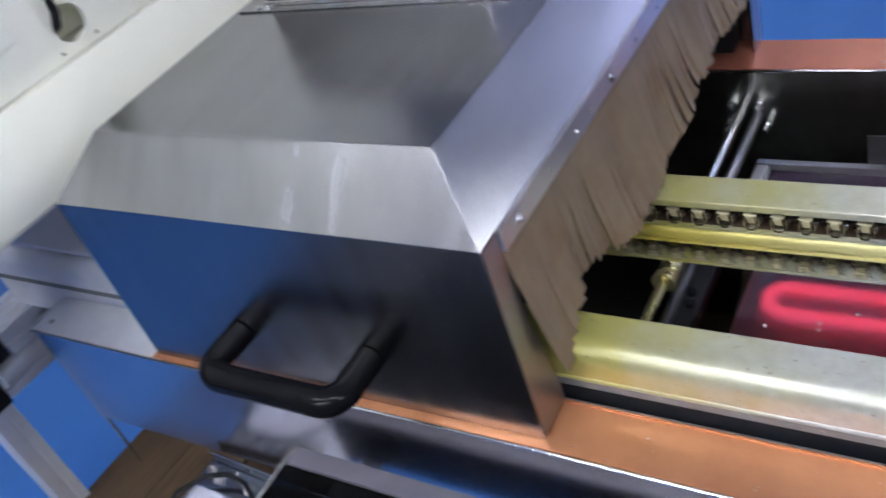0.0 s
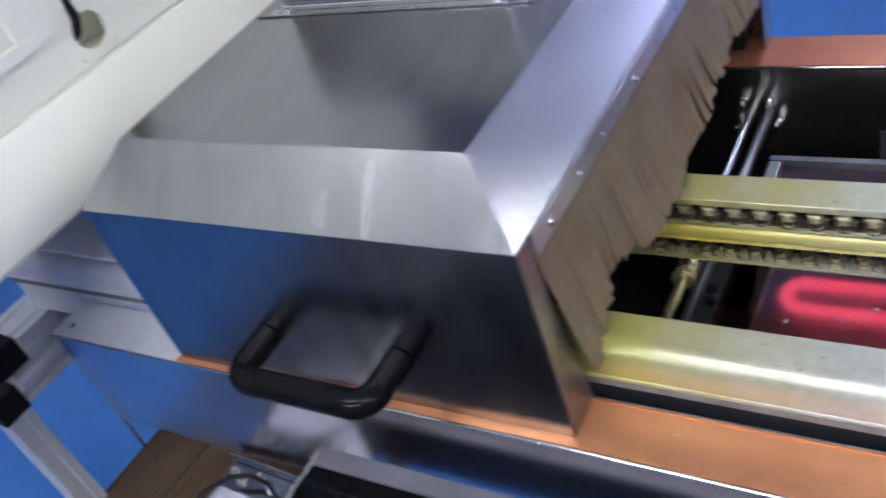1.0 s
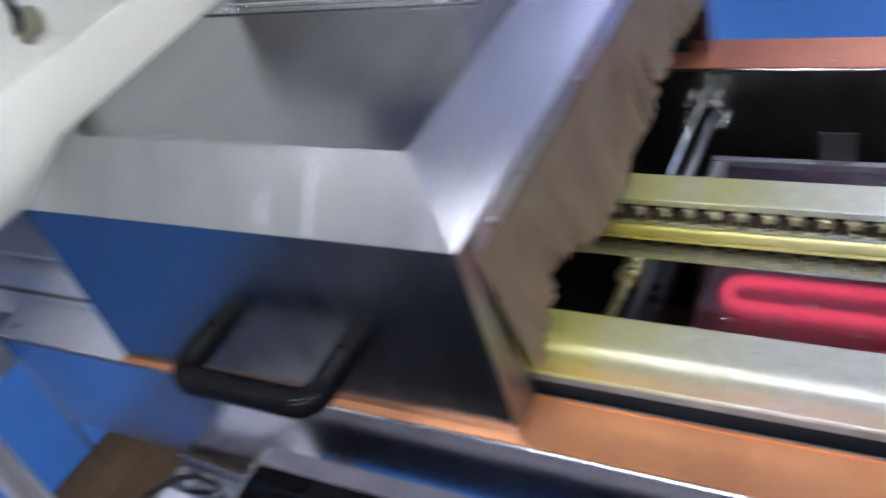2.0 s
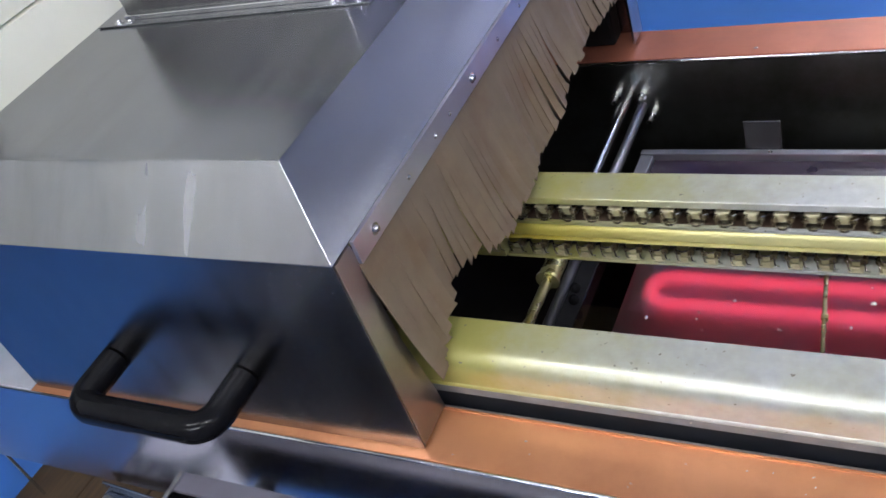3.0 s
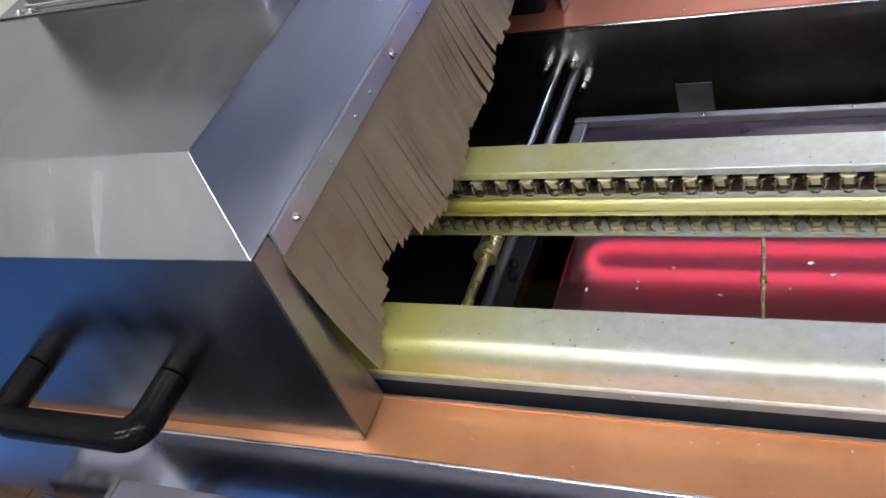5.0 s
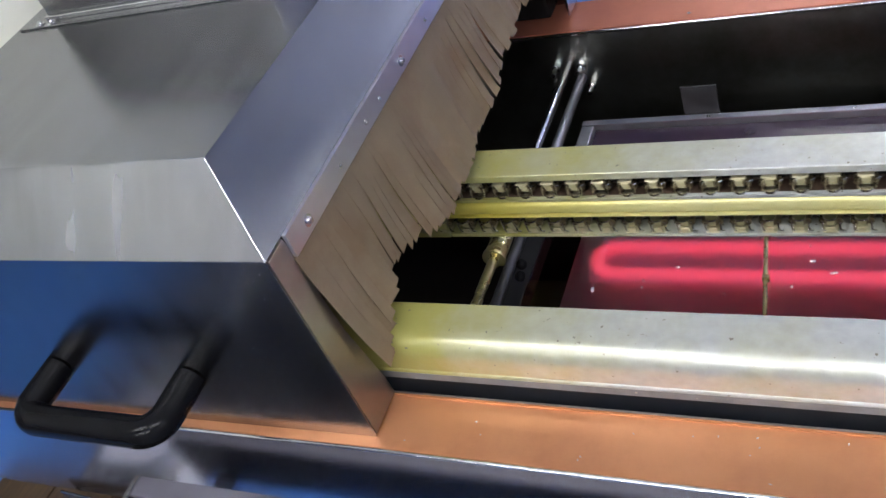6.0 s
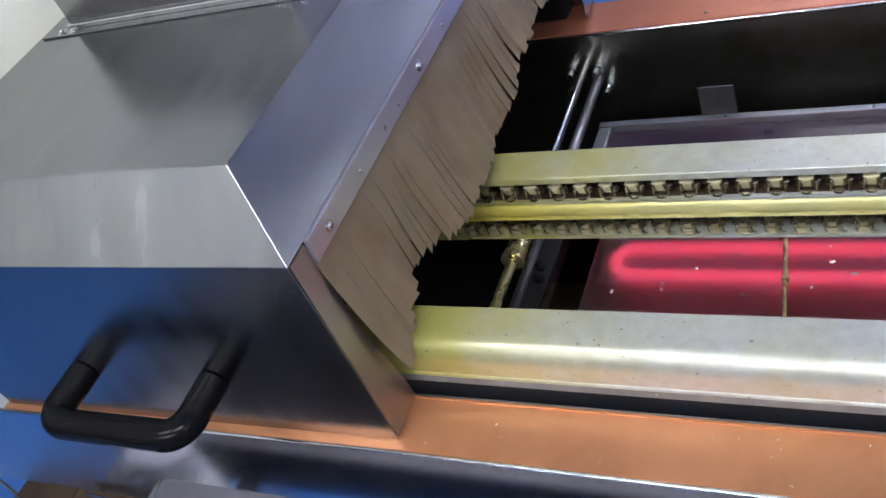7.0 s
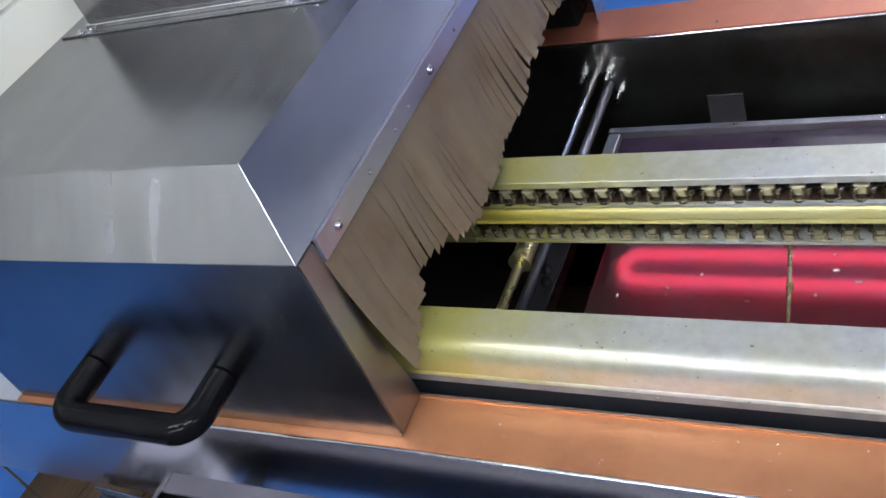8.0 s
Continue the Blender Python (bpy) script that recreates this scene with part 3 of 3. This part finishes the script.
# handle
def handle_bar(x0, x1, z, depth, r, corner):
    pts = [(x0, -0.001, z), (x0, -depth * 0.4, z)]
    for i in range(9):
        a = radians(90 * i / 8)
        pts.append((x0 + corner - corner * math.cos(a), -(depth - corner) - corner * math.sin(a), z))
    for i in range(9):
        a = radians(90 * i / 8)
        pts.append((x1 - corner + corner * math.sin(a), -(depth - corner) - corner * math.cos(a), z))
    pts += [(x1, -depth * 0.4, z), (x1, -0.001, z)]
    return tube(pts, r, 20)


handle = part("handle", handle_bar(-0.2365, -0.1180, 0.0490, 0.0440, 0.0106, 0.015), BLACK, hood, "black plastic pull handle", True)

# box with screwed base flange on the hood's top
fume = part("fume_duct", box(-0.300, -0.093, 0.218, 0.40, HT + 0.0015, HT + 0.09, 0.002), STEEL, hood, "steel exhaust box")
flange = part("flange", box(-0.325, -0.066, 0.2070, 0.41, HT + 0.0003, HT + 0.0016, 0.0003), STEEL, fume)
part("rim", box(-0.300, -0.093, 0.2145, 0.2178, HT + 0.0017, HT + 0.0055, 0.0005), STEEL_BRIGHT, fume)
for sx in (-0.3045, -0.2915, -0.0965, -0.0760):
    share("screw", SCREW, fume, pose(sx, 0.2110, HT + 0.0016))

# rubber stop on the far rim
stop = tagged(part("rubber_stop", box(-0.066, -0.025, 0.514, 0.5385, -0.0278, 0.010, 0.003), RUBBER), "black rubber block on the orange rim", "rubber block")
stop.matrix_basis = MACHINE

# ---- cross shafts ----
def shaft(x, y0, y1, z, label, mat):
    s = tagged(new("cross_shaft"), label, "shaft", "cross shafts")
    s.matrix_basis = MACHINE
    part("bar", rod((x, y0, z), (x, y1, z), 0.0041), mat, s, "", True)
    return s


front_shaft = shaft(0.0045, 0.074, 0.262, -0.045, "yellow passivated shaft with collar between the rails", ROD)
part("collar", lathe([(0.0080, 0), (0.0086, 0.001), (0.0086, 0.022), (0.0078, 0.024), (0.0050, 0.0255)], 22, pose(0.0045, 0.1995, -0.045, -90, 0, 0)), ROD, front_shaft, "", True)
part("ring", rod((0.0045, 0.1965, -0.045), (0.0045, 0.1992, -0.045), 0.0096, n=22), ROD, front_shaft, "", True)
part("bar", rod((0.0165, 0.074, -0.052), (0.0165, 0.30, -0.052), 0.0043), DARK_PLATE, front_shaft, "", True)
for ny, nx in ((0.1875, 0.0300), (0.2000, 0.0275)):
    part("knob", lathe([(0.0030, 0), (0.0042, 0.002), (0.0042, 0.004), (0.0026, 0.006), (0.0008, 0.0066)], 14, pose(nx, ny - 0.004, -0.050, 40, 10, 0)), BLACK, front_shaft, "glossy dark knob", True)
back_shaft = shaft(-0.0085, 0.222, 0.4850, -0.065, "bright steel shafts fixed to the inner wall", STEEL_BRIGHT)
part("bar", rod((0.0020, 0.222, -0.081), (0.0020, 0.4850, -0.081), 0.0048), FRAME, back_shaft, "", True)
for nx, nz in ((-0.0215, -0.066), (0.0045, -0.066), (0.0110, -0.090), (-0.0280, -0.093)):
    part("bolt", rod((nx, 0.4850, nz), (nx, 0.4690, nz), 0.0027, n=10), STEEL_BRIGHT, back_shaft, "", True)
    part("bolt_nut", rod((nx, 0.4850, nz), (nx, 0.4800, nz), 0.0046, n=6), STEEL_BRIGHT, back_shaft)

# wire support across the heater
wire = tagged(new("support_wire"), "thin metal support rod crossing the heater", "support rod")
wire.matrix_basis = MACHINE
part("bar", rod((0.2165, 0.0745, -0.0542), (0.2030, 0.238, -0.0542), 0.0016, n=10), ROD, wire, "", True)
part("clip", box(0.1990, 0.2070, 0.229, 0.240, -0.0558, -0.044, 0.001), STEEL_BRIGHT, wire)
part("clip", box(0.2050, 0.2100, 0.188, 0.192, -0.0558, -0.0515, 0.0008), ROD, wire)

# ---- crumbs ----
def crumbs(name, n, x0, x1, y0, y1, z, r, label):
    bm = bmesh.new()
    for _ in range(n):
        p = (rng.uniform(x0, x1), rng.uniform(y0, y1), z)
        bmesh.ops.create_icosphere(bm, subdivisions=1, radius=rng.uniform(0.4, 1.0) * r,
                                   matrix=pose(*p, rng.uniform(0, 90), 0, rng.uniform(0, 180)) @ Matrix.Diagonal((rng.uniform(1, 2.6), 1, 0.6, 1)))
    tagged(part(name, bm, BITS), label, "debris", kind="stuff").matrix_basis = MACHINE


crumbs("solder_crumbs", 48, 0.05, 0.36, 0.12, 0.30, -0.0555, 0.0013, "small bright solder crumbs on the glass")
crumbs("solder_crumbs", 16, 0.01, 0.32, -0.004, 0.031, 0.0004, 0.0006, "tiny pale crumbs on the orange rim")

# ---- things in front of the panel ----
tray = tagged(new("drip_tray"), "open black tray with grey metal rim below the front panel", "tray")
tray.matrix_basis = pose(-0.214, -0.0355, -0.051, 0, 0, 3.2)
part("rim", box(0.0, 0.440, -0.016, 0.0, -0.004, 0.0, 0.0008), TRAY_GREY, tray, "dark grey rim")
part("rim", box(-0.005, -0.0002, -0.24, 0.0, -0.075, 0.001, 0.0008), STEEL_BRIGHT, tray, "bright metal edge")
part("wall", box(0.0, 0.440, -0.0040, -0.0005, -0.060, -0.0042), BLACK, tray)
part("bottom", box(0.0, 0.440, -0.24, -0.0042, -0.064, -0.0602), BLACK, tray)
part("bracket", box(0.01, 0.03, -0.0035, 0.0140, -0.074, -0.0642), FRAME, tray)

shelf = tagged(new("front_shelf"), "pale grey enamelled shelf plate below the front panel", "shelf")
part("plate", box(-0.372, -0.238, -0.125, -0.030, -0.150, -0.145, 0.001), PALE, shelf)
part("lip", box(-0.376, -0.3722, -0.125, -0.030, -0.150, -0.142, 0.0008), STEEL_BRIGHT, shelf)
part("post", box(-0.32, -0.28, -0.10, -0.06, FLOOR_Z, -0.1502, 0.002), PALE, shelf)

bracket = tagged(new("clamp_bracket"), "steel bracket with screws under the front panel", "bracket")
part("plate", box(-0.374, -0.268, -0.060, -0.0330, -0.1448, -0.1415, 0.001), STEEL_BRIGHT, bracket)
part("plate", box(-0.374, -0.268, -0.0328, -0.0305, -0.1448, -0.129, 0.0008), STEEL_BRIGHT, bracket)
for sx, sy in ((-0.366, -0.042), (-0.352, -0.048), (-0.334, -0.040), (-0.312, -0.047), (-0.292, -0.040), (-0.278, -0.048)):
    share("nut", NUT, bracket, pose(sx, sy, -0.1415, rng.uniform(-25, 25), rng.uniform(-25, 25), 0))

cable = tagged(part("cable", tube(CABLE_LINE, 0.0024, 10), RUBBER, None, "", True), "thin black cable over the shelf", "cable")

# ---- stand of aluminium extrusions ----
def slotted(x0, x1, y0, y1, z0, z1, axis):
    """A square bar with a slot along the middle of each long side."""
    w = 0.03
    g, d = 0.0042, 0.006
    h = w / 2
    q = [(-h, -h), (-g, -h), (-g, -h + d), (g, -h + d), (g, -h), (h, -h), (h, -g), (h - d, -g), (h - d, g), (h, g), (h, h), (g, h), (g, h - d), (-g, h - d),
         (-g, h), (-h, h), (-h, g), (-h + d, g), (-h + d, -g), (-h, -g)]
    bm = bmesh.new()
    cx, cy, cz = (x0 + x1) / 2, (y0 + y1) / 2, (z0 + z1) / 2
    def place(a, b, e):
        if axis == "x":
            return ((x0, x1)[e], cy + a, cz + b)
        if axis == "y":
            return (cx + a, (y0, y1)[e], cz + b)
        return (cx + a, cy + b, (z0, z1)[e])
    rings = [[bm.verts.new(place(a, b, e)) for a, b in q] for e in (0, 1)]
    n = len(q)
    for i in range(n):
        bm.faces.new((rings[0][i], rings[0][(i + 1) % n], rings[1][(i + 1) % n], rings[1][i]))
    bm.faces.new(rings[0][::-1])
    bm.faces.new(rings[1])
    return bm


stand = tagged(new("extrusion_stand"), "aluminium extrusion stand with black corner joints", "stand")
stand.location = (0.014, -0.003, -0.008)
part("leg", slotted(-0.716, -0.686, -0.088, -0.058, FLOOR_Z + 0.008, -0.125, "z"), ALU_CLEAN, stand)
part("beam", slotted(-1.30, -0.726, -0.088, -0.058, -0.122, -0.092, "x"), ALU_CLEAN, stand)
part("leg", slotted(-1.30, -1.27, -0.088, -0.058, FLOOR_Z + 0.008, -0.123, "z"), ALU_CLEAN, stand)
part("beam", slotted(-1.30, -0.74, 0.20, 0.23, -0.45, -0.42, "x"), ALU_CLEAN, stand)
part("leg", slotted(-0.72, -0.69, 0.52, 0.55, FLOOR_Z + 0.008, -0.125, "z"), ALU_CLEAN, stand)
part("beam", slotted(-0.716, -0.686, -0.054, 0.60, -0.122, -0.092, "y"), ALU_CLEAN, stand)
part("beam", slotted(-0.735, -0.705, -0.026, 0.60, -0.076, -0.046, "y"), ALU_CLEAN, stand)
part("beam", slotted(-0.704, -0.674, -0.026, 0.60, -0.076, -0.046, "y"), ALU_CLEAN, stand)
part("rod", rod((-0.656, 0.003, -0.50), (-0.656, 0.003, -0.128), 0.0019, n=10), STEEL_BRIGHT, stand)
part("brace", slotted(-0.700, -0.560, 0.10, 0.13, -0.500, -0.470, "x"), ALU_CLEAN, stand)
part("joint", box(-0.7235, -0.6835, -0.0905, -0.0555, -0.124, -0.0905, 0.002), RUBBER, stand, "black corner joint")
part("crossbar", slotted(-0.70, 0.80, 0.10, 0.13, -0.232, -0.202, "x"), ALU_CLEAN, stand)
part("leg", slotted(0.77, 0.80, 0.10, 0.13, FLOOR_Z + 0.008, -0.232, "z"), ALU_CLEAN, stand)
part("leg", slotted(0.77, 0.80, 0.50, 0.53, FLOOR_Z + 0.008, -0.202, "z"), ALU_CLEAN, stand)

# black block for the end cap of the two wide beams
motor = tagged(new("beam_end_cap"), "black end cap of the wide extrusion beam", "motor")
part("body", box(-0.772, -0.664, -0.068, -0.0305, -0.085, -0.050, 0.003), RUBBER, motor)
for sx in (-0.75, -0.69):
    share("screw", SCREW, motor, pose(sx, -0.040, -0.050))
roller = tagged(part("belt_roller", rod((-0.676, -0.054, -0.104), (-0.676, 0.030, -0.104), 0.0135, n=24), ALU_CLEAN, None, "", True), "bright metal roller beside the beam", "roller")

crate = tagged(new("wooden_crate"), "dark brown wooden crate on the floor", "crate")
for i in range(4):
    part("plank", box(-0.682 + i * 0.092, -0.682 + i * 0.092 + 0.0895, -0.13, 0.32, -0.315, -0.300 + 0.001 * (i % 2), 0.002), WOOD, crate)
part("side", box(-0.682, -0.316, -0.128, -0.115, FLOOR_Z, -0.3155), WOOD, crate)
part("side", box(-0.682, -0.316, 0.305, 0.318, FLOOR_Z, -0.3155), WOOD, crate)
part("side", box(-0.682, -0.668, -0.114, 0.304, FLOOR_Z, -0.3155), WOOD, crate)

# ---- cream cabinet beside the hood ----
cabinet = tagged(new("cream_cabinet"), "cream powder coated machine cabinet with cable hole", "cabinet")


def cabinet_panel():
    """Upright face towards +x with a round hole and a framed recess."""
    bm = bmesh.new()
    X, Y0, Y1, Z0, Z1 = -0.4250, -0.45, 0.42, 0.2170, 0.62
    hy, hz, hr = CABLE_HOLE
    n = 28
    s = hr * 1.25
    ring = [bm.verts.new((X, hy + hr * math.cos(2 * math.pi * i / n), hz + hr * math.sin(2 * math.pi * i / n))) for i in range(n)]
    back = [bm.verts.new((X - 0.004, v.co.y, v.co.z)) for v in ring]
    sq = []
    for i in range(n):
        a = 2 * math.pi * i / n
        c, d = math.cos(a), math.sin(a)
        k = s / max(abs(c), abs(d))
        sq.append(bm.verts.new((X, hy + k * c, hz + k * d)))
    for i in range(n):
        j = (i + 1) % n
        bm.faces.new((ring[i], ring[j], sq[j], sq[i]))
        bm.faces.new((ring[i], back[i], back[j], ring[j]))
    def quad(y0, y1, z0, z1):
        bm.faces.new([bm.verts.new((X, yy, zz)) for yy, zz in ((y0, z0), (y1, z0), (y1, z1), (y0, z1))])
    quad(Y0, hy - s, Z0, Z1)
    quad(hy + s, Y1, Z0, Z1)
    quad(hy - s, hy + s, Z0, hz - s)
    quad(hy - s, hy + s, hz + s, Z1)
    return bm


part("side_panel", cabinet_panel(), CREAM, cabinet, "cream side panel with a round hole")
part("lining", box(-0.4750, -0.4700, -0.44, 0.41, 0.23, 0.61), CREAM, cabinet)
part("raised_frame", box(-0.4248, -0.4215, -0.40, PANEL_Y + 0.012, PANEL_Z - 0.012, PANEL_Z, 0.0012), CREAM, cabinet)
part("raised_frame", box(-0.4248, -0.4215, PANEL_Y, PANEL_Y + 0.012, PANEL_Z + 0.0002, 0.60, 0.0012), CREAM, cabinet)
part("inset_panel", box(-0.4248, -0.4225, -0.39, PANEL_Y - 0.004, PANEL_Z + 0.004, 0.60, 0.001), CREAM, cabinet)
skirt = [(-0.4250, 0.2150), (-0.4190, 0.2150), (-0.4120, 0.195), (-0.4070, 0.170), (-0.4060, 0.150), (-0.4085, 0.138), (-0.4150, 0.1320), (-0.62, 0.1320), (-0.62, 0.2150)]


def skirt_mesh():
    bm = bmesh.new()
    rings = [[bm.verts.new((x, yy, z)) for x, z in skirt] for yy in (-0.45, 0.75)]
    n = len(skirt)
    for i in range(n):
        bm.faces.new((rings[0][i], rings[0][(i + 1) % n], rings[1][(i + 1) % n], rings[1][i]))
    bm.faces.new(rings[0][::-1])
    bm.faces.new(rings[1])
    return bm


part("lower_cover", skirt_mesh(), CREAM, cabinet, "rounded cream lower cover", True)
part("back_panel", box(-0.62, -0.478, -0.45, 0.42, 0.2155, 0.62, 0.004), CREAM, cabinet)
part("pedestal", box(-0.62, -0.50, 0.62, 0.75, FLOOR_Z, 0.1315, 0.004), CREAM, cabinet)
part("hanging_cable", tube([(-0.4200, CABLE_HOLE[0] - 0.006, 0.50), (-0.4190, CABLE_HOLE[0] - 0.007, 0.32), (-0.4200, CABLE_HOLE[0] - 0.009, CABLE_HOLE[1] + 0.014), (-0.4240, CABLE_HOLE[0] - 0.011, CABLE_HOLE[1] + 0.004),
                             (-0.4400, CABLE_HOLE[0] - 0.010, CABLE_HOLE[1] - 0.004)], 0.0038, 10), RUBBER, cabinet, "black cable entering the hole", True)


# ---- what moves ----
def motions():
    speed = 2.58 * PITCH
    for thing, way, z, phase in ((upper_chain, 1, 0.0300, UPPER_PHASE), (lower_chain, -1, -0.0055, LOWER_PHASE)):
        walk(thing, [(t, MACHINE @ pose(phase + way * speed * t, CHAIN_Y, z)) for t in (0.0, 2.0, 4.0, 6.0, 8.0)])


motions()
